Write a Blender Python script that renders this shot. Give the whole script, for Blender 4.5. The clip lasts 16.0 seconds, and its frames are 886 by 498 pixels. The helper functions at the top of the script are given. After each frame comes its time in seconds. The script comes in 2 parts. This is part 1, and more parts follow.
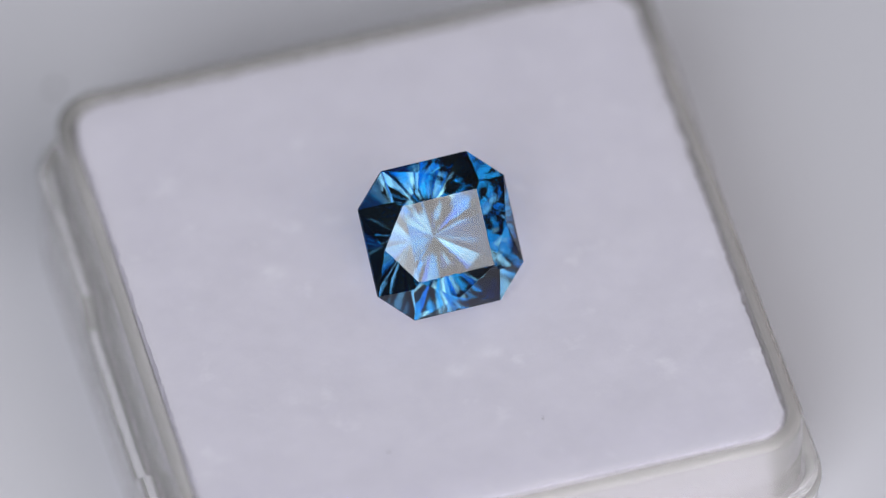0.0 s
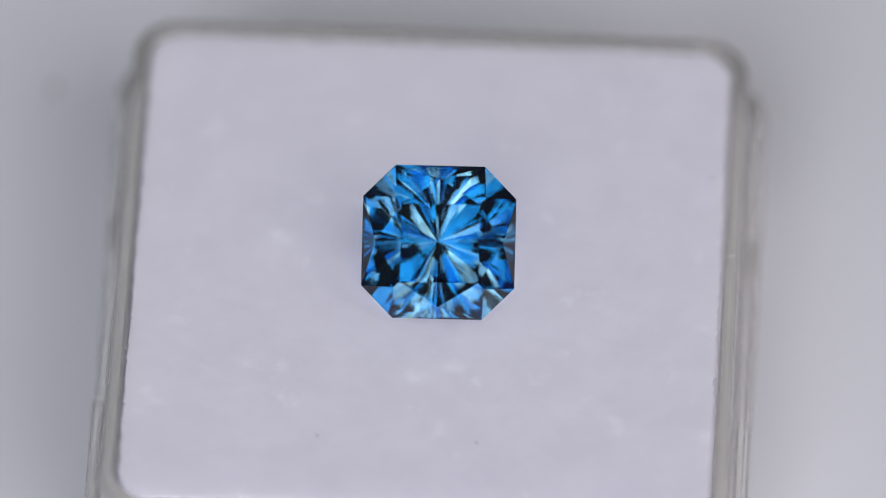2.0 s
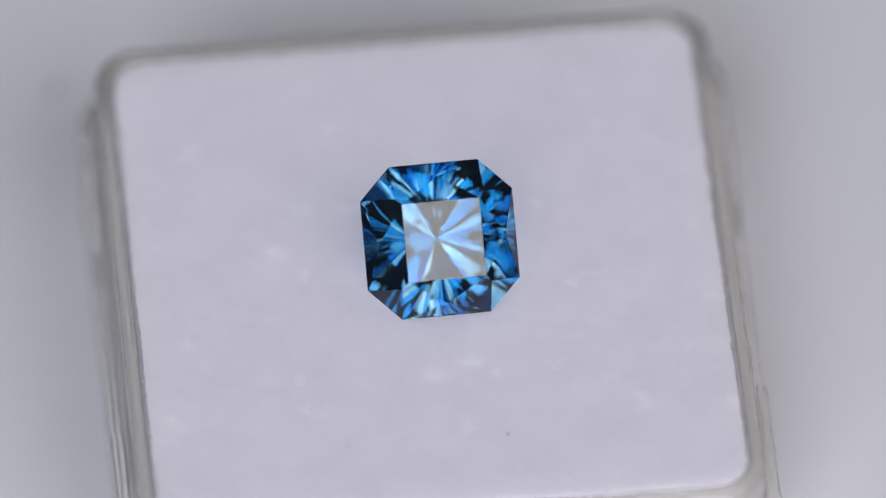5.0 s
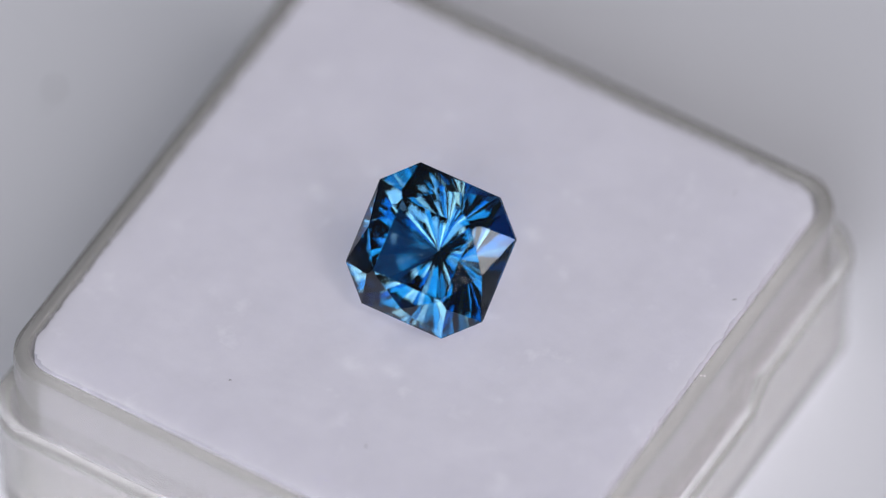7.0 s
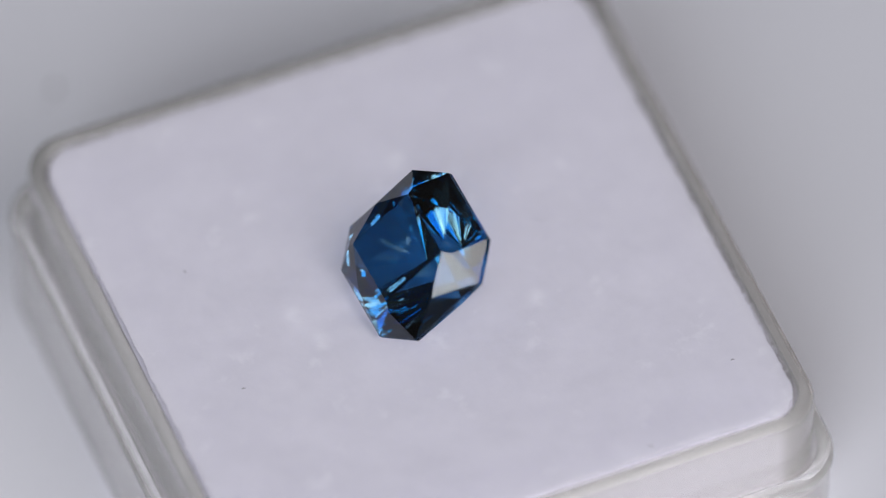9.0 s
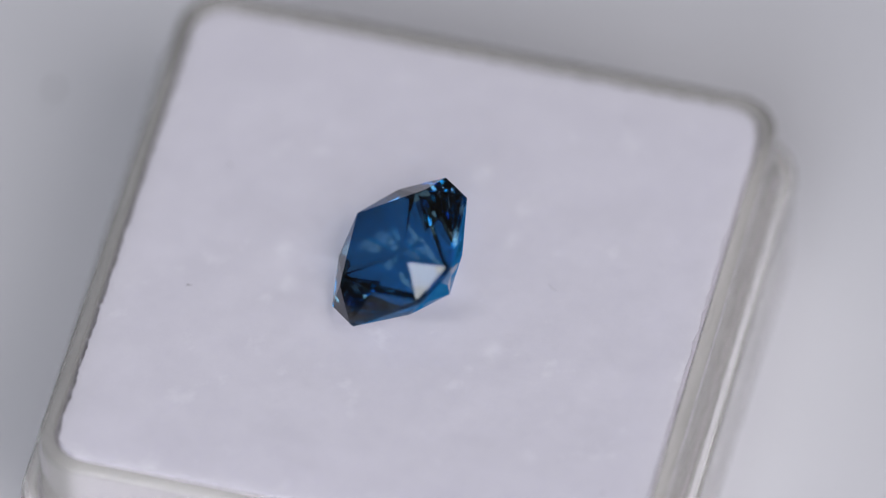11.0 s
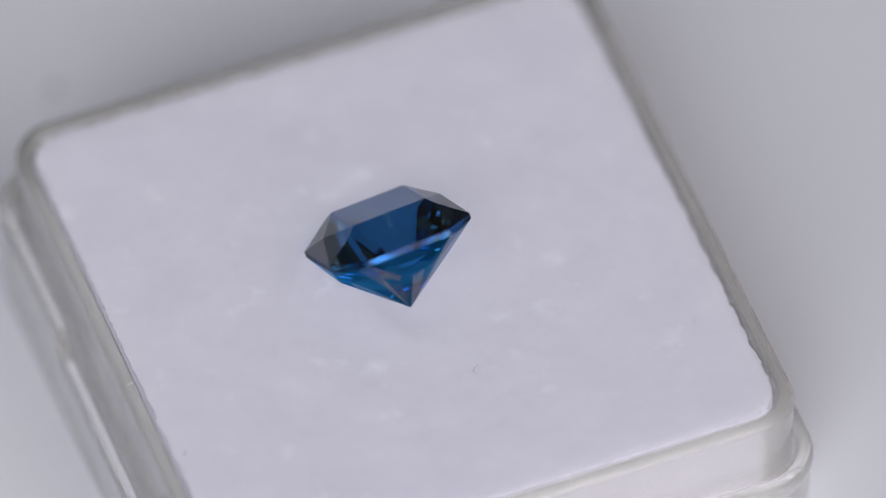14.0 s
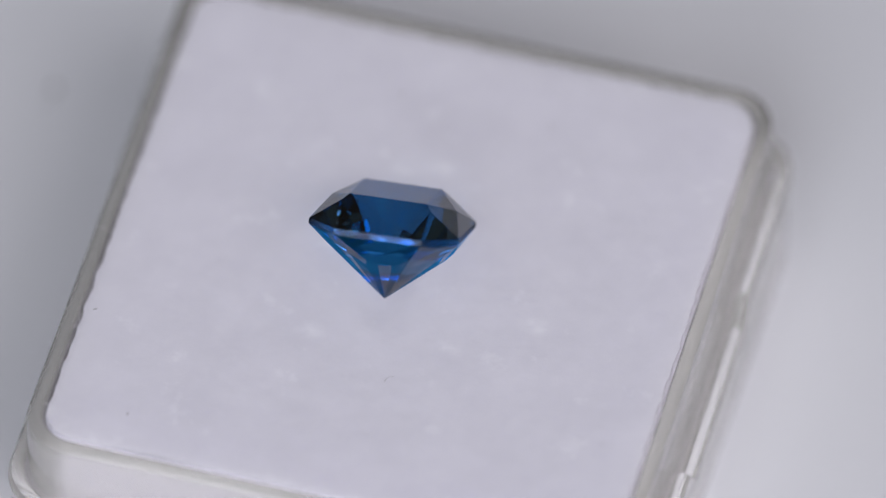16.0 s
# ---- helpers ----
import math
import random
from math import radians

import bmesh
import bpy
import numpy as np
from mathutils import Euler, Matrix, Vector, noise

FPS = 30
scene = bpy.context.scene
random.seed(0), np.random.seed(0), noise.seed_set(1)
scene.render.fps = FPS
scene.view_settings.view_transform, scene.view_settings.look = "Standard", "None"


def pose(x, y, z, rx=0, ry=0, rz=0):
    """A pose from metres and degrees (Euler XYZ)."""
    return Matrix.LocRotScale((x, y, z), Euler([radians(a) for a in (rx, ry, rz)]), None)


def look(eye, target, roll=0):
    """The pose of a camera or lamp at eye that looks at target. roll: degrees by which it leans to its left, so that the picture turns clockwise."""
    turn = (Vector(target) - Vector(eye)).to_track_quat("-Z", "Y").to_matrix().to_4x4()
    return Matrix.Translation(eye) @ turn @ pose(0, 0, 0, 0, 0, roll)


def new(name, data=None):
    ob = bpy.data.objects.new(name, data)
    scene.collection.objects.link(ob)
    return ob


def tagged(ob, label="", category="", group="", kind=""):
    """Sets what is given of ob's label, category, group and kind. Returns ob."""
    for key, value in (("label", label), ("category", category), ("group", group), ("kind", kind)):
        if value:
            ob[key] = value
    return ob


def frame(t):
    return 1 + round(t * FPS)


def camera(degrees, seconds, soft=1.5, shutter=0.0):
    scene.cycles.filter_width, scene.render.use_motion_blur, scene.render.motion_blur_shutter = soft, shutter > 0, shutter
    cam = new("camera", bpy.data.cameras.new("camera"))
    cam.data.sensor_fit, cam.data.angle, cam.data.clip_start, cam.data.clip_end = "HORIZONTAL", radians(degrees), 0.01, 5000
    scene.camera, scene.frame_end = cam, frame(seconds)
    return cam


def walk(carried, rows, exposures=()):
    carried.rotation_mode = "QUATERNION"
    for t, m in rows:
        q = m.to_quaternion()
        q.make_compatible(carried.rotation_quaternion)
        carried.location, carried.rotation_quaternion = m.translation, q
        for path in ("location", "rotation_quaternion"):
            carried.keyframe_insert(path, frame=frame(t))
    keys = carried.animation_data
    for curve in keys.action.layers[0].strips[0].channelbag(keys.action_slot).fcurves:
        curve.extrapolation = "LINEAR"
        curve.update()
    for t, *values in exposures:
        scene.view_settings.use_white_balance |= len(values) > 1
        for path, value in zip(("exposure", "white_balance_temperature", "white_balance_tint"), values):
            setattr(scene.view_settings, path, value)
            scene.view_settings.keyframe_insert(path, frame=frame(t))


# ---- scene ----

MM = 0.001

# camera: a long macro lens that stands still above the turntable's front
cam = camera(3.5, 16.0, soft=1.0)
EYE = Vector((1.321, -409.539, 527.418)) * MM
AIM = EYE + Vector((0.0, 0.614477, -0.788935)) * 0.6
walk(cam, [(0.0, look(EYE, AIM, -0.297)), (16.0, look(EYE, AIM, -0.297))])
cam.data.dof.use_dof = True
cam.data.dof.focus_distance = 0.6650
cam.data.dof.aperture_fstop = 14.0

# ---- light: two soft boxes beside the camera in a dim room ----
world = bpy.data.worlds.new("studio")
scene.world = world
world.use_nodes = True
world.node_tree.nodes["Background"].inputs["Color"].default_value = (0.90, 0.94, 1.0, 1)
world.node_tree.nodes["Background"].inputs["Strength"].default_value = 0.065


def soft_box(name, azimuth, elevation, distance, width, height, power, color):
    a, e = radians(azimuth), radians(elevation)
    eye = Vector((math.sin(a) * math.cos(e), -math.cos(a) * math.cos(e), math.sin(e))) * distance
    data = bpy.data.lights.new(name, "AREA")
    data.shape, data.size, data.size_y = "RECTANGLE", width, height
    data.energy, data.color = power, color
    ob = new(name, data)
    ob.matrix_world = look(eye, (0, 0, 0))
    return ob


soft_box("soft_box_right", 37, 42.5, 0.75, 0.42, 0.50, 2.88, (1.0, 0.965, 0.97))
soft_box("soft_box_left", -18, 42.5, 0.75, 0.295, 0.50, 3.04, (0.93, 0.955, 1.0))


# ---- materials ----
def material(name):
    m = bpy.data.materials.new(name)
    m.use_nodes = True
    nodes = m.node_tree.nodes
    return m, nodes, m.node_tree.links, nodes["Principled BSDF"]


def noise_node(nodes, links, coords, scale, detail=3.0, rough=0.55):
    n = nodes.new("ShaderNodeTexNoise")
    n.inputs["Scale"].default_value = scale
    n.inputs["Detail"].default_value = detail
    n.inputs["Roughness"].default_value = rough
    links.new(coords.outputs["Object"], n.inputs["Vector"])
    return n


def ramp_node(nodes, links, source, stops):
    r = nodes.new("ShaderNodeValToRGB")
    r.color_ramp.elements[0].position, r.color_ramp.elements[0].color = stops[0][0], (*stops[0][1], 1)
    r.color_ramp.elements[1].position, r.color_ramp.elements[1].color = stops[1][0], (*stops[1][1], 1)
    links.new(source, r.inputs["Fac"])
    return r


def bump_node(nodes, links, source, strength, distance, target, after=None):
    b = nodes.new("ShaderNodeBump")
    b.inputs["Strength"].default_value = strength
    b.inputs["Distance"].default_value = distance
    links.new(source, b.inputs["Height"])
    if after:
        links.new(after.outputs["Normal"], b.inputs["Normal"])
    links.new(b.outputs["Normal"], target.inputs["Normal"])
    return b


def make_foam(name, gain, scatter, loose):
    m, nodes, links, p = material(name)
    co = nodes.new("ShaderNodeTexCoord")
    blotch = noise_node(nodes, links, co, 330.0, 5.0, 0.68)
    base = ramp_node(nodes, links, blotch.outputs["Fac"], ((0.32, (0.705 * gain, 0.687 * gain, 0.787 * gain)), (0.68, (0.752 * gain, 0.733 * gain, 0.835 * gain))))
    # sparse brighter spots of loose cotton
    spots = noise_node(nodes, links, co, 420.0, 4.0, 0.62)
    where = ramp_node(nodes, links, spots.outputs["Fac"], ((0.60, (0, 0, 0)), (0.74, (1, 1, 1))))
    cotton = nodes.new("ShaderNodeMix")
    cotton.data_type = "RGBA"
    cotton.inputs[7].default_value = (0.73 + loose, 0.715 + loose, 0.81 + loose, 1)
    tuft = nodes.new("ShaderNodeAttribute")
    tuft.attribute_name = "cotton"
    most = nodes.new("ShaderNodeMath")
    most.operation = "MULTIPLY_ADD"
    most.inputs[1].default_value = 1.0
    links.new(where.outputs["Color"], most.inputs[0])
    links.new(tuft.outputs["Fac"], most.inputs[2])
    links.new(most.outputs["Value"], cotton.inputs[0])
    links.new(base.outputs["Color"], cotton.inputs[6])
    links.new(cotton.outputs[2], p.inputs["Base Color"])
    p.inputs["Roughness"].default_value = 0.95
    p.inputs["Specular IOR Level"].default_value = 0.15
    p.inputs["Subsurface Weight"].default_value = scatter
    p.inputs["Subsurface Radius"].default_value = (1.0, 1.0, 1.0)
    p.inputs["Subsurface Scale"].default_value = 0.0025
    grain = noise_node(nodes, links, co, 9000.0, 3.0, 0.6)
    weave = noise_node(nodes, links, co, 1500.0, 3.0, 0.6)
    first = bump_node(nodes, links, weave.outputs["Fac"], 0.08, 0.00010, p)
    bump_node(nodes, links, grain.outputs["Fac"], 0.12, 0.00003, p, first)
    return m


def make_plastic(name, clear, tint, haze):
    m, nodes, links, p = material(name)
    co = nodes.new("ShaderNodeTexCoord")
    p.inputs["Base Color"].default_value = (*tint, 1)
    p.inputs["Transmission Weight"].default_value = clear
    p.inputs["IOR"].default_value = 1.49
    scuff = noise_node(nodes, links, co, 900.0, 4.0, 0.7)
    rough = ramp_node(nodes, links, scuff.outputs["Fac"], ((0.35, (haze, haze, haze)), (0.75, (haze * 2, haze * 2, haze * 2))))
    links.new(rough.outputs["Color"], p.inputs["Roughness"])
    wave = noise_node(nodes, links, co, 260.0, 2.0, 0.5)
    bump_node(nodes, links, wave.outputs["Fac"], 0.12, 0.0003, p)
    return m


def make_gem(name, through_tint, pale, deep, rough=0.0):
    """Clear crystal with colour zones, its returned light put into the tints: passing light takes through_tint, inner
    bounces a paler or deeper blue, facet by facet.
    """
    m, nodes, links, p = material(name)
    bent = nodes.new("ShaderNodeBsdfRefraction")
    bent.inputs["Color"].default_value = (*through_tint, 1)
    bent.inputs["Roughness"].default_value = rough
    bent.inputs["IOR"].default_value = 1.77
    gloss = nodes.new("ShaderNodeBsdfGlossy")
    gloss.inputs["Roughness"].default_value = rough
    co, facet = nodes.new("ShaderNodeTexCoord"), nodes.new("ShaderNodeObjectInfo")
    zones = noise_node(nodes, links, co, 520.0, 3.0, 0.55)
    both = nodes.new("ShaderNodeMix")
    both.inputs[0].default_value = 0.42
    links.new(zones.outputs["Fac"], both.inputs[2])
    links.new(facet.outputs["Random"], both.inputs[3])
    tint = ramp_node(nodes, links, both.outputs[0], ((0.38, deep), (0.70, pale)))
    links.new(tint.outputs["Color"], gloss.inputs["Color"])
    edge = nodes.new("ShaderNodeFresnel")
    edge.inputs["IOR"].default_value = 1.77
    mix = nodes.new("ShaderNodeMixShader")
    links.new(edge.outputs["Fac"], mix.inputs["Fac"])
    links.new(bent.outputs["BSDF"], mix.inputs[1])
    links.new(gloss.outputs["BSDF"], mix.inputs[2])
    links.new(mix.outputs["Shader"], nodes["Material Output"].inputs["Surface"])
    nodes.remove(p)
    return m


def make_table():
    m, nodes, links, p = material("table_sheet")
    co = nodes.new("ShaderNodeTexCoord")
    cloud = noise_node(nodes, links, co, 14.0, 3.0, 0.5)
    base = ramp_node(nodes, links, cloud.outputs["Fac"], ((0.3, (0.69, 0.692, 0.755)), (0.7, (0.74, 0.737, 0.795))))
    links.new(base.outputs["Color"], p.inputs["Base Color"])
    p.inputs["Roughness"].default_value = 0.55
    fine = noise_node(nodes, links, co, 3000.0, 3.0, 0.6)
    bump_node(nodes, links, fine.outputs["Fac"], 0.15, 0.00005, p)
    return m


def make_plain(name, color, rough):
    m, nodes, links, p = material(name)
    co = nodes.new("ShaderNodeTexCoord")
    n = noise_node(nodes, links, co, 6000.0, 2.0, 0.5)
    dark = tuple(c * 0.75 for c in color)
    base = ramp_node(nodes, links, n.outputs["Fac"], ((0.3, dark), (0.7, color)))
    links.new(base.outputs["Color"], p.inputs["Base Color"])
    p.inputs["Roughness"].default_value = rough
    return m


FOAM, FOAM_SIDE = make_foam("white_foam", 1.0, 0.25, 0.08), make_foam("cut_foam", 0.97, 0.25, 0.0)
# one crystal in two tints: paler crown, deeper pavilion, inner light put into colour
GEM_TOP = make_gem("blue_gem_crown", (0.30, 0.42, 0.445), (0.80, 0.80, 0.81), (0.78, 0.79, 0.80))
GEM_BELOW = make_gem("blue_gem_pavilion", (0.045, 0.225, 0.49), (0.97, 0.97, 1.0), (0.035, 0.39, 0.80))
GEM_RIM = make_gem("blue_gem_girdle", (0.40, 0.60, 0.78), (0.32, 0.35, 0.40), (0.26, 0.29, 0.34), 0.22)
SHEET = make_table()
CLEAR, CLOUDY = make_plastic("clear_plastic", 0.80, (0.84, 0.828, 0.824), 0.11), make_plastic("scuffed_plastic", 0.70, (0.735, 0.722, 0.716), 0.14)
DARK = make_plain("unseen_dark_top", (0.05, 0.05, 0.055), 0.6)
LINT = make_plain("grey_lint", (0.24, 0.23, 0.25), 0.9)
LINT_PALE = make_plain("pale_lint", (0.42, 0.41, 0.44), 0.9)
FUZZ = make_plain("foam_fibre", (0.75, 0.735, 0.82), 0.95)


# ---- mesh helpers ----
def part(name, bm, mat, parent, label=""):
    mesh = bpy.data.meshes.new(name)
    bm.to_mesh(mesh)
    bm.free()
    mesh.materials.append(mat)
    ob = new(name, mesh)
    ob.parent = parent
    if label:
        tagged(ob, label)
    return ob


def side_points(half, radius, steps, marks):
    """A square with round corners, anticlockwise, with extra points at the marks along each side."""
    pts = []
    for k in range(4):
        turn = Matrix.Rotation(radians(90 * k), 2)
        for mark in marks:
            pts.append(turn @ Vector((half, mark)))
        for i in range(steps + 1):
            a = radians(90 * i / steps)
            c = half - radius
            pts.append(turn @ Vector((c + radius * math.cos(a), c + radius * math.sin(a))))
    return pts


def loft(loops, caps=(True, True)):
    bm = bmesh.new()
    rings = [[bm.verts.new(p) for p in loop] for loop in loops]
    n = len(rings[0])
    for a, b in zip(rings, rings[1:]):
        for i in range(n):
            bm.faces.new((a[i], a[(i + 1) % n], b[(i + 1) % n], b[i]))
    if caps[0]:
        bm.faces.new(tuple(reversed(rings[0])))
    if caps[1]:
        bm.faces.new(tuple(rings[-1]))
    bmesh.ops.recalc_face_normals(bm, faces=bm.faces)
    return bm


def smooth_sides(ob, angle=35):
    for poly in ob.data.polygons:
        poly.use_smooth = True
    ob.data.set_sharp_from_angle(angle=radians(angle))


MARKS = (-10.0, -6.0, -5.4, -4.9, -4.4, -3.9, -2.0, 0.0, 2.0, 3.9, 4.4, 4.9, 5.4, 6.0, 10.0)


def ring(half, radius, z, drop=0.0):
    """One loop of the box in millimetres; drop lowers the finger notch in the middle of two opposite sides."""
    out = []
    for p in side_points(half, radius, 12, MARKS):
        low = 0.0
        if drop and abs(p.x) > half - 0.01:
            low = drop * min(1.0, max(0.0, (5.4 - abs(p.y)) / 1.0))
        out.append(Vector((p.x, p.y, z - low)) * MM)
    return out


# ---- the added dark tabletop, the white sheet and the turntable ----
FLOOR = -10.0


def slab(name, half_x, half_y, low, high, mat, bevel):
    bm = bmesh.new()
    bmesh.ops.create_cube(bm, size=1.0)
    bmesh.ops.scale(bm, vec=(2 * half_x, 2 * half_y, high - low), verts=bm.verts)
    bmesh.ops.translate(bm, vec=(0, 0, (low + high) / 2), verts=bm.verts)
    bmesh.ops.bevel(bm, geom=bm.edges[:], offset=bevel, segments=2, affect="EDGES", profile=0.5)
    bmesh.ops.scale(bm, vec=(MM, MM, MM), verts=bm.verts)
    mesh = bpy.data.meshes.new(name)
    bm.to_mesh(mesh)
    bm.free()
    mesh.materials.append(mat)
    return new(name, mesh)


def build_table():
    # unseen tabletop, dark so that little light comes back from below
    top = slab("ground", 2000, 2000, FLOOR - 40.0, FLOOR - 0.9, DARK, 1.0)
    tagged(top, "plain dark grey tabletop, added unseen under the white sheet to keep the surroundings dark", "table top", kind="structure")
    sheet = slab("backdrop_sheet", 70, 70, FLOOR - 0.9, FLOOR - 0.4, SHEET, 0.1)
    tagged(sheet, "matte white backdrop sheet with a stand-in for sensor dust", "backdrop")
    # grey flecks laid on the sheet stand in for dust on the camera sensor
    for x, y, size in ((-17.05, 19.08, 0.22), (-17.5, 18.27, 0.09)):
        bm = bmesh.new()
        bmesh.ops.create_icosphere(bm, subdivisions=2, radius=size)
        for v in bm.verts:
            v.co *= 1 + 0.3 * noise.noise(v.co * 6)
            v.co.z *= 0.4
        bmesh.ops.translate(bm, vec=(x, y, FLOOR - 0.37), verts=bm.verts)
        bmesh.ops.scale(bm, vec=(MM, MM, MM), verts=bm.verts)
        part("sensor_dust_mark", bm, LINT, sheet, "grey fleck standing in for dust on the camera sensor")


def build_turntable():
    """A small round disc, wholly under the box, that lifts it just off the sheet."""
    loops = []
    for r, z in ((13.0, -0.4), (13.4, -0.4), (13.5, -0.35), (13.5, -0.08), (13.4, 0.0), (8.0, 0.0)):
        loops.append([Vector((r * math.cos(radians(k * 3)), r * math.sin(radians(k * 3)), z)) * MM for k in range(120)])
    disc = new("turntable", None)
    plate = part("plate", loft(loops), SHEET, disc)
    smooth_sides(plate)
    return tagged(disc, "round white turntable disc hidden under the box", "turntable")


# ---- the clear box ----
def build_box():
    box = new("gem_box")
    tagged(box, "clear plastic gem display box with a stepped lower rim", "box")
    tray = part("tray", loft([
        ring(13.6, 1.6, -9.12), ring(14.1, 2.0, -9.12), ring(14.3, 2.1, -8.9), ring(14.3, 2.1, -8.7), ring(14.35, 2.1, -0.5), ring(14.35, 2.1, -0.3), ring(14.30, 2.1, -0.05),
        ring(14.15, 2.05, 0.08), ring(13.95, 1.9, 0.12), ring(13.75, 1.75, 0.06), ring(13.62, 1.65, -0.12), ring(13.61, 1.65, -0.3), ring(13.58, 1.6, -8.8), ring(13.58, 1.6, -8.9),
        ring(13.4, 1.5, -9.0)]), CLOUDY, box, "clear plastic inner tray with rounded rim")
    lower = part("lower_shell", loft([
        ring(14.6, 2.2, -10.0), ring(14.9, 2.4, -10.0), ring(15.02, 2.5, -9.85), ring(15.02, 2.5, -9.7), ring(15.06, 2.5, -4.9, 1.4), ring(15.10, 2.52, -4.6, 1.4),
        ring(15.17, 2.55, -4.3, 1.4), ring(15.20, 2.58, -4.05, 1.4), ring(15.17, 2.56, -3.8, 1.4), ring(15.05, 2.5, -3.63, 1.4),
        ring(14.85, 2.4, -3.6, 1.4), ring(14.62, 2.25, -3.7, 1.4), ring(14.5, 2.2, -3.9, 1.4), ring(14.49, 2.2, -4.1, 1.4), ring(14.43, 2.15, -8.8), ring(14.42, 2.15, -9.0), ring(14.2, 2.0, -9.18)]),
        CLEAR, box, "clear plastic outer shell with a finger notch")
    for ob in (tray, lower):
        smooth_sides(ob)
        ob.visible_shadow = False
    return box


# ---- the foam pad ----
TUFTS = ((-6.87, 1.64, 1.0), (3.13, 4.66, 0.8), (-0.09, -6.05, 1.0), (1.6, -5.5, 0.7), (-3.4, 3.9, 0.6))


def cotton_share(x, y):
    """How much loose bright cotton lies at a spot of the pad, 0 to 1."""
    v = Vector((x, y, 2.0))
    spread = 1 + 0.9 * noise.noise(v * 2.2) + 0.5 * noise.noise(v * 6.0)
    share = sum(h * math.exp(-((x - a) ** 2 / 0.34 + (y - b) ** 2 / 0.16)) for a, b, h in TUFTS)
    return max(0.0, min(1.0, share * spread))


def pad_height(x, y):
    v = Vector((x, y, 0))
    # the dent under the gemstone's resting side
    gap = math.hypot((x - 0.56) / 1.1, (y + 0.37) / 2.9)
    ease = max(0.0, min(1.0, (gap - 0.6) / 1.0))
    dent = 0.15 * (1 - ease * ease * (3 - 2 * ease))
    return 0.006 * cotton_share(x, y) - dent + 0.035 * noise.noise(v * 0.35) + 0.012 * noise.noise(v * 1.3 + Vector((7, 3, 1))) + 0.004 * noise.noise(v * 4.0)


def build_pad():
    bm = bmesh.new()
    half, n = 13.5, 200

    def squircle(u, v):
        """Maps the unit square onto a square with round corners."""
        x, y = u * half, v * half
        c = half - 1.5
        if abs(x) > c and abs(y) > c:
            dx, dy = abs(x) - c, abs(y) - c
            big = max(dx, dy)
            length = math.hypot(dx, dy)
            k = big / length
            return math.copysign(c + dx * k, x), math.copysign(c + dy * k, y)
        return x, y

    grid = []
    for i in range(n + 1):
        row = []
        for j in range(n + 1):
            x, y = squircle(-1 + 2 * i / n, -1 + 2 * j / n)
            edge = max(abs(-1 + 2 * i / n), abs(-1 + 2 * j / n))
            fall = max(0.0, (edge - 0.965) / 0.035)
            ragged = fall * (0.10 * noise.noise(Vector((x * 1.1, y * 1.1, 4))) + 0.09 * noise.noise(Vector((x * 4.0, y * 4.0, 9))) - 0.04)
            k = 1 + ragged / half
            row.append(bm.verts.new(Vector((x * k, y * k, pad_height(x, y) - 0.03 * fall ** 4)) * MM))
        grid.append(row)
    for i in range(n):
        for j in range(n):
            bm.faces.new((grid[i][j], grid[i + 1][j], grid[i + 1][j + 1], grid[i][j + 1]))
    rim = [grid[i][0] for i in range(n)] + [grid[n][j] for j in range(n)] + [grid[i][n] for i in range(n, 0, -1)] + [grid[0][j] for j in range(n, 0, -1)]
    low = [bm.verts.new((v.co.x * 0.995, v.co.y * 0.995, -8.98 * MM)) for v in rim]
    for i in range(len(rim)):
        k = (i + 1) % len(rim)
        bm.faces.new((rim[k], rim[i], low[i], low[k]))
    bm.faces.new(low)
    bmesh.ops.recalc_face_normals(bm, faces=bm.faces)
    mesh = bpy.data.meshes.new("foam_pad")
    bm.to_mesh(mesh)
    bm.free()
    mesh.materials.append(FOAM)
    mesh.materials.append(FOAM_SIDE)
    cotton = mesh.attributes.new("cotton", "FLOAT", "POINT")
    cotton.data.foreach_set("value", [cotton_share(v.co.x / MM, v.co.y / MM) for v in mesh.vertices])
    for poly in mesh.polygons:
        poly.material_index = 1 if abs(poly.normal.z) < 0.3 else 0
        poly.use_smooth = len(poly.vertices) == 4
    mesh.set_sharp_from_angle(angle=radians(40))
    pad = new("foam_pad", mesh)
    return tagged(pad, "soft white foam pad filling the clear box", "pad")


def strand(points, radius):
    """A thin round fibre along the points, in millimetres."""
    loops = []
    for i, p in enumerate(points):
        a, b = Vector(points[max(0, i - 1)]), Vector(points[min(len(points) - 1, i + 1)])
        along = (b - a).normalized()
        side = along.cross(Vector((0, 0, 1))).normalized()
        up = side.cross(along)
        r = radius * (0.5 if i in (0, len(points) - 1) else 1.0)
        loops.append([(Vector(p) + r * (math.cos(k * 1.2566) * side + math.sin(k * 1.2566) * up)) * MM for k in range(5)])
    return loft(loops)


def add_strand(bm, points, radius):
    piece = strand(points, radius)
    tmp = bpy.data.meshes.new("tmp")
    piece.to_mesh(tmp)
    piece.free()
    bm.from_mesh(tmp)
    bpy.data.meshes.remove(tmp)


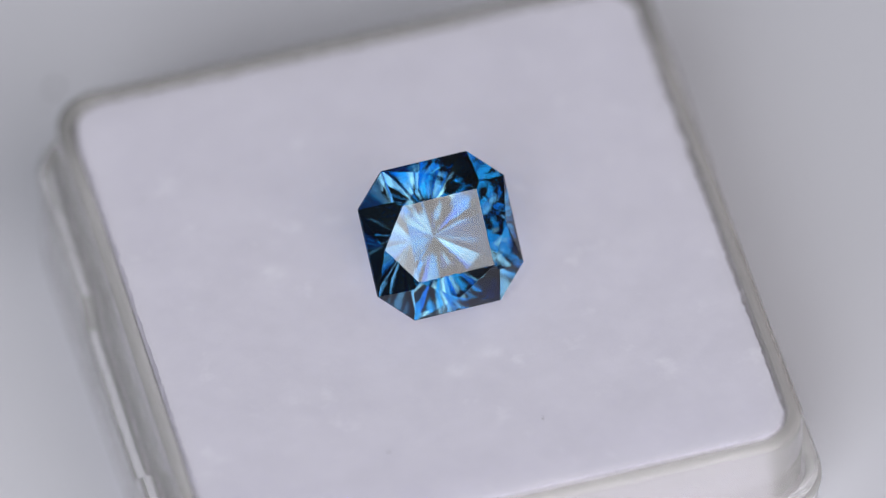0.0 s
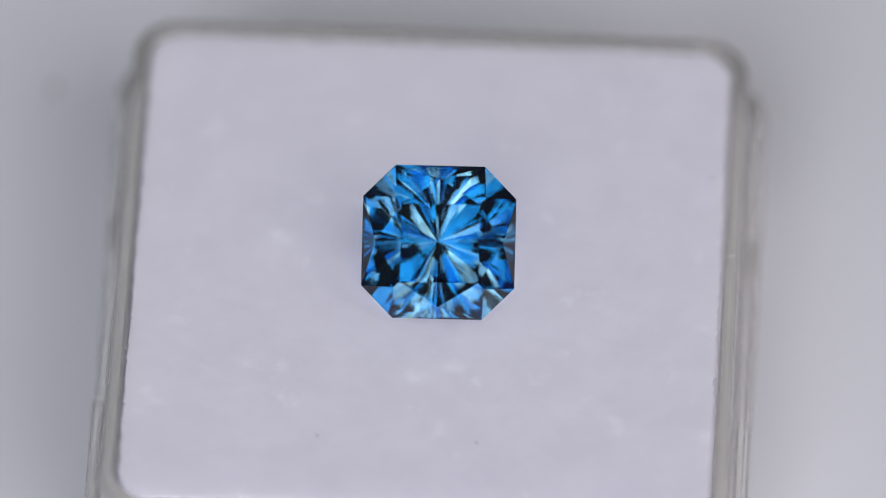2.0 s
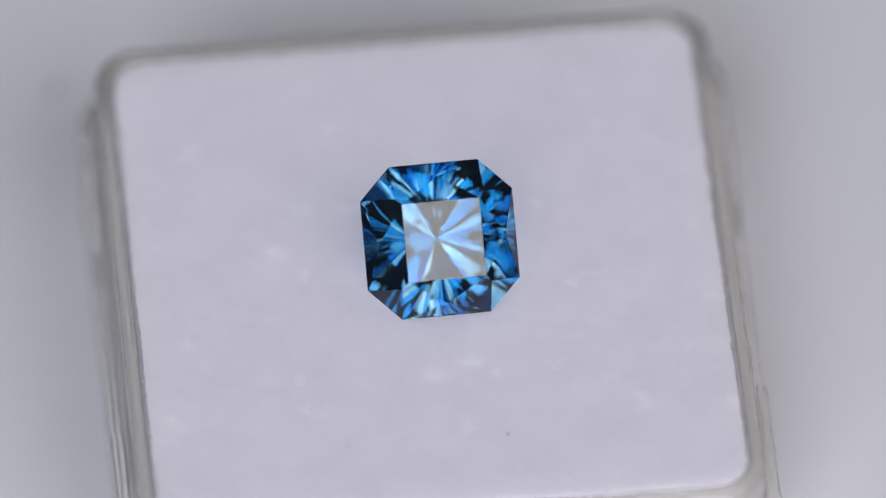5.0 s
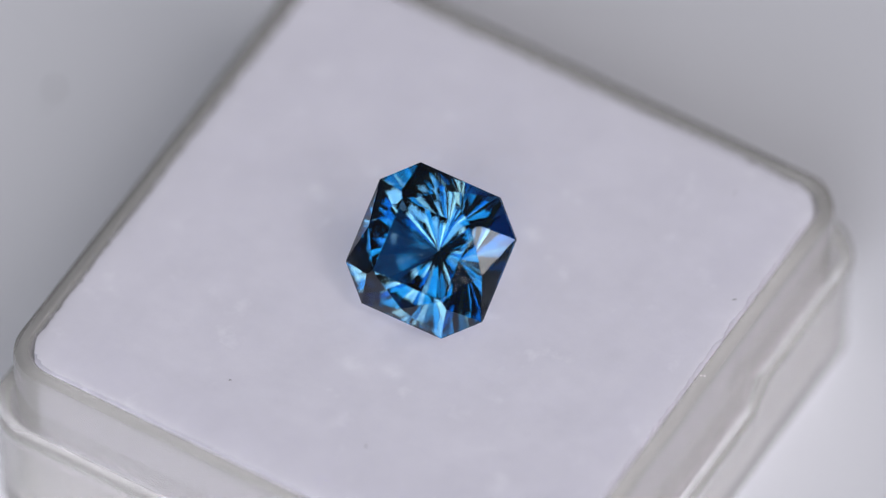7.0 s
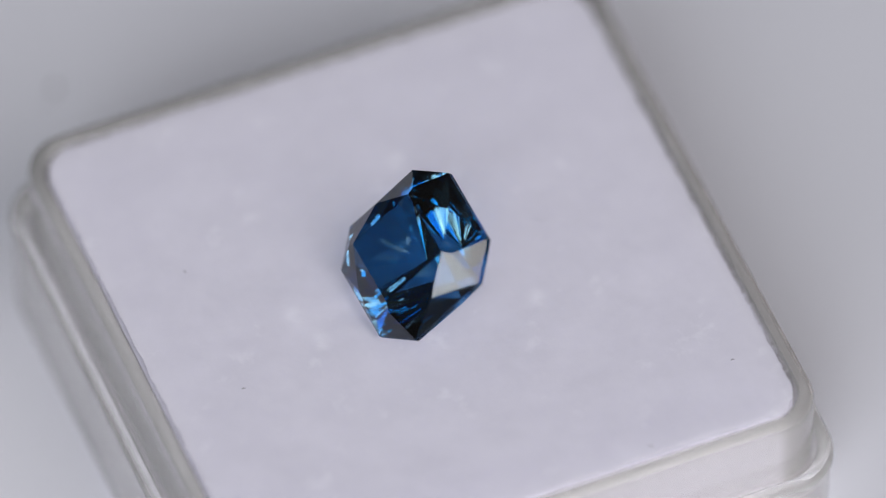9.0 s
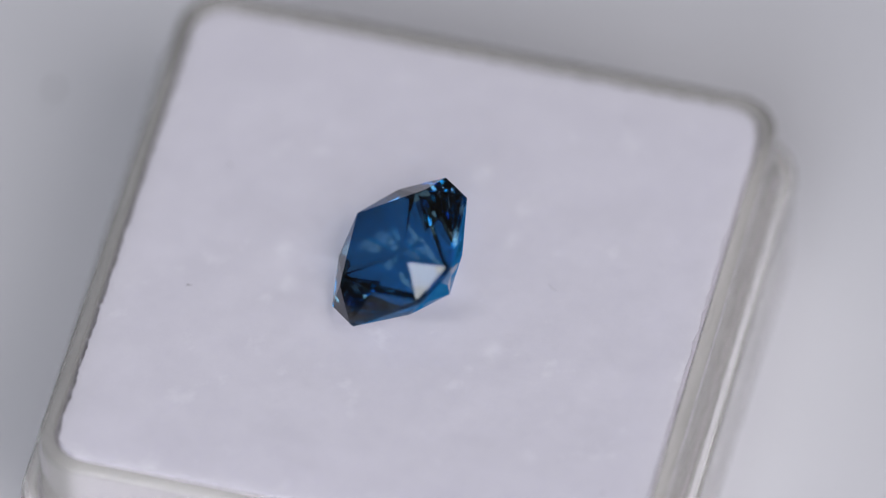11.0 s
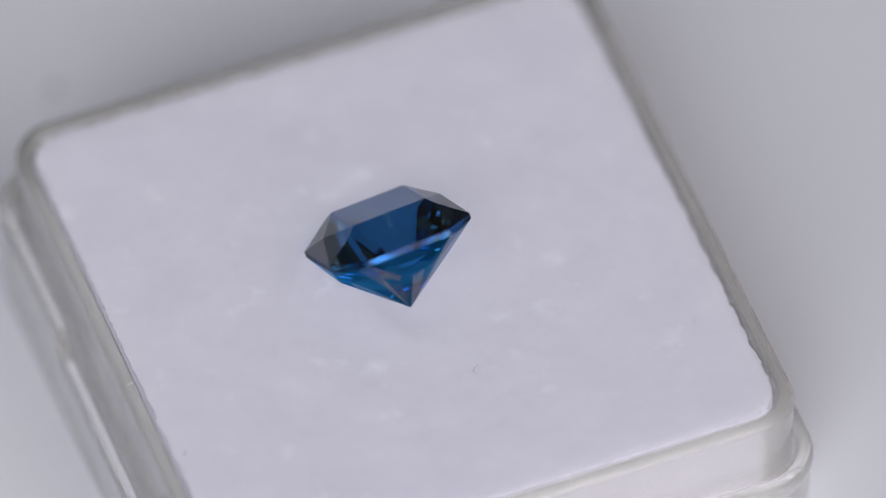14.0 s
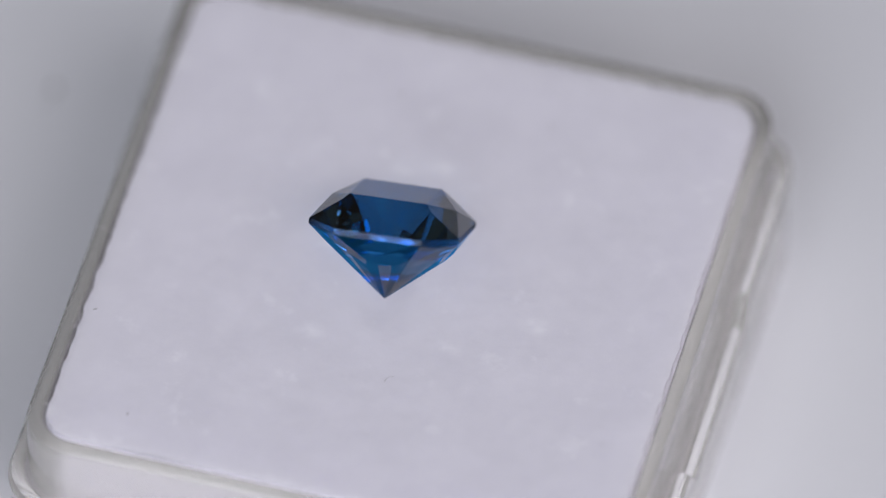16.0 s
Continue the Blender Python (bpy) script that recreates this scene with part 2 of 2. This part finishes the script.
def build_lint(pad):
    rng = random.Random(5)
    for x, y, length, turn in ((12.97, 6.08, 0.22, 40), (2.8, -9.82, 0.18, 100), (9.84, 11.5, 0.16, 80), (-4.52, -9.8, 0.14, 20)):
        pts = []
        for i in range(5):
            s = (i / 4 - 0.5) * length
            a = radians(turn)
            bend = 0.25 * length * (1 - (2 * i / 4 - 1) ** 2)
            pts.append((x + s * math.cos(a) - bend * math.sin(a), y + s * math.sin(a) + bend * math.cos(a), 0.05))
        part("lint_speck", strand(pts, 0.019), LINT, pad, "tiny dark speck of lint")
    for x, y, length, turn in ((-1.07, 6.4, 0.62, 55), (-11.5, 7.4, 0.35, 70)):
        pts = []
        for i in range(8):
            s = (i / 7 - 0.5) * length
            a = radians(turn + 50 * (i / 7 - 0.5))
            pts.append((x + s * math.cos(a), y + s * math.sin(a), 0.06))
        part("lint_fibre", strand(pts, 0.006), LINT_PALE, pad, "thin grey curled fibre")
    bm = bmesh.new()
    for i in range(420):
        side = rng.randrange(4)
        run = rng.uniform(-12.2, 12.2) if i % 3 else rng.gauss(8.0, 1.6)
        turn = Matrix.Rotation(radians(90 * (side if i % 3 else 1)), 3, "Z")
        if not i % 3:
            run = -run
        reach = rng.uniform(0.10, 0.42)
        p = [turn @ Vector((13.42 + reach * k / 3 * 0.6, run + rng.uniform(-0.05, 0.05) * k, -0.06 + 0.03 * k)) for k in range(4)]
        add_strand(bm, p, 0.010)
    tagged(part("edge_fuzz", bm, FUZZ, pad, "fuzzy fibres along the foam's cut edge"), kind="stuff")


# ---- the gemstone ----
GIRDLE, FLAT, TABLE_HALF, CROWN, PAVILION, GIRDLE_HALF = 3.516, 2.052, 1.797, 1.494, 3.60, 0.14


def build_gem():
    """Cut from a block, facet by facet: each cut is an azimuth, an outward slope and a point that it passes."""
    bm = bmesh.new()
    bmesh.ops.create_cube(bm, size=14.0)

    def cut(point, normal):
        bmesh.ops.bisect_plane(bm, geom=bm.verts[:] + bm.edges[:] + bm.faces[:], plane_co=point, plane_no=normal, clear_outer=True, dist=1e-5)
        rim = [e for e in bm.edges if e.is_boundary]
        if rim:
            bmesh.ops.edgeloop_fill(bm, edges=rim)

    def facet(azimuth, slope, point):
        a, s = radians(azimuth), radians(slope)
        cut(point, Vector((math.sin(s) * math.cos(a), math.sin(s) * math.sin(a), math.cos(s))))

    corner = (GIRDLE + FLAT) / math.sqrt(2)
    for k in range(4):
        facet(90 * k, 90, Matrix.Rotation(radians(90 * k), 3, "Z") @ Vector((GIRDLE, 0, 0)))
        facet(90 * k + 45, 90, Matrix.Rotation(radians(90 * k + 45), 3, "Z") @ Vector((corner, 0, 0)))
    cut(Vector((0, 0, CROWN)), Vector((0, 0, 1)))
    # crown: a star triangle on each table edge, eight kites, and break triangles on the sides and corners
    peak = Vector((2.93, 0, 0.97))
    for k in range(4):
        turn = Matrix.Rotation(radians(90 * k), 3, "Z")
        facet(90 * k, math.degrees(math.atan2(CROWN - peak.z, peak.x - TABLE_HALF)), turn @ peak)
        facet(90 * k, math.degrees(math.atan2(peak.z - GIRDLE_HALF, GIRDLE - peak.x)), turn @ peak)
        facet(90 * k + 45, 47.4, Matrix.Rotation(radians(90 * k + 45), 3, "Z") @ Vector((corner, 0, GIRDLE_HALF)))
        for side in (-1, 1):
            tip, rim = Vector((TABLE_HALF, TABLE_HALF * side, CROWN)), Vector((GIRDLE, FLAT * side, GIRDLE_HALF))
            across = (peak - tip).cross(rim - tip) * side
            cut(turn @ tip, turn @ across)
    # pavilion: narrow mains that meet in the tip, and a steeper tier towards the girdle
    rim_corner = [Matrix.Rotation(radians(90 * k), 2) @ Vector((GIRDLE, FLAT * side)) for k in range(4) for side in (-1, 1)]
    rng = random.Random(61)

    def main_slope(azimuth):
        """The mains' slope, between that under the flats and that under the corners; and the girdle's reach there."""
        way = Vector((math.cos(radians(azimuth)), math.sin(radians(azimuth))))
        reach = max(way.dot(v) for v in rim_corner)
        share = (1 - math.cos(radians(4 * azimuth))) / 2
        most = math.degrees(math.atan2(PAVILION - GIRDLE_HALF, reach))
        return way, reach, min(most, 39.55 * (1 - share) + 40.88 * share)

    for k in range(36):
        azimuth = 10 * (k + 0.5) + rng.uniform(-1.144, 1.144)
        facet(azimuth, 180 - main_slope(azimuth)[2], (0, 0, -PAVILION))
    for k in range(24):
        azimuth = 15 * (k + 0.5) + rng.uniform(-1.144, 1.144)
        way, reach, slope = main_slope(azimuth)
        start = 2.7 * (1 + rng.uniform(-0.08, 0.08))
        low = -PAVILION + start * math.tan(radians(slope))
        facet(azimuth, 180 - math.degrees(math.atan2(0.02 - GIRDLE_HALF - low, reach - start)), (way.x * start, way.y * start, low))
    for k in range(4):
        turn = Matrix.Rotation(radians(90 * k), 3, "Z")
        facet(90 * k, 180 - 60, turn @ Vector((GIRDLE, 0, -GIRDLE_HALF)))
        facet(90 * k + 45, 180 - 60, Matrix.Rotation(radians(90 * k + 45), 3, "Z") @ Vector((corner, 0, -GIRDLE_HALF)))
    bmesh.ops.recalc_face_normals(bm, faces=bm.faces)
    gem = new("gemstone")
    for f in bm.faces:
        piece = bmesh.new()
        piece.faces.new([piece.verts.new(v.co * MM) for v in f.verts])
        up = f.normal.z
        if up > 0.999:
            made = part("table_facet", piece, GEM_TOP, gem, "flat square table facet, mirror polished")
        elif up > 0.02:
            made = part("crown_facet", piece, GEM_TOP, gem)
        elif up > -0.02:
            made = part("girdle_facet", piece, GEM_RIM, gem, "narrow frosted girdle facet")
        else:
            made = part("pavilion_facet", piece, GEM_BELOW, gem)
        made.visible_shadow = abs(up) <= 0.02 or up > 0.999
    bm.free()
    return tagged(gem, "faceted square cut-corner blue gemstone resting tilted on white foam", "gemstone")


build_table()
turntable = build_turntable()
gem_box = build_box()
foam_pad = build_pad()
build_lint(foam_pad)
gemstone = build_gem()


# ---- the turntable's turning ----
TURN = [(0.0, -18.6), (0.133, -19.9), (0.267, -17.9), (0.5, -13.85), (1.0, -5.39), (1.5, 2.85), (1.667, 4.9), (1.833, 2.75), (2.0, 0.0),
        (2.5, -8.48), (3.0, -16.82), (3.4, -24.0), (3.633, -28.0), (3.767, -29.2), (3.9, -28.2)]
TURN += [(t / 2, 28.05 + 18.275 * (t / 2 - 7.0)) for t in range(9, 33)]


def motions():
    box_place = Matrix.Translation(Vector((0.584, -0.057, 0.0)) * MM) @ pose(0, 0, 0, 0, 0, -3.214)
    lean = Vector((39.745, 2.392, -0.986))
    gem_place = Matrix.Translation(Vector((1.124, -0.461, 2.70)) * MM) @ Matrix.Rotation(radians(lean.length), 4, lean.normalized())
    spins = [(t, pose(0, 0, 0, 0, 0, -a)) for t, a in TURN]
    walk(turntable, [(t, Matrix.Translation((0, 0, FLOOR * MM)) @ m) for t, m in spins])
    walk(gem_box, [(t, m @ box_place) for t, m in spins])
    walk(foam_pad, [(t, m @ box_place) for t, m in spins])
    walk(gemstone, [(t, m @ gem_place) for t, m in spins])


motions()
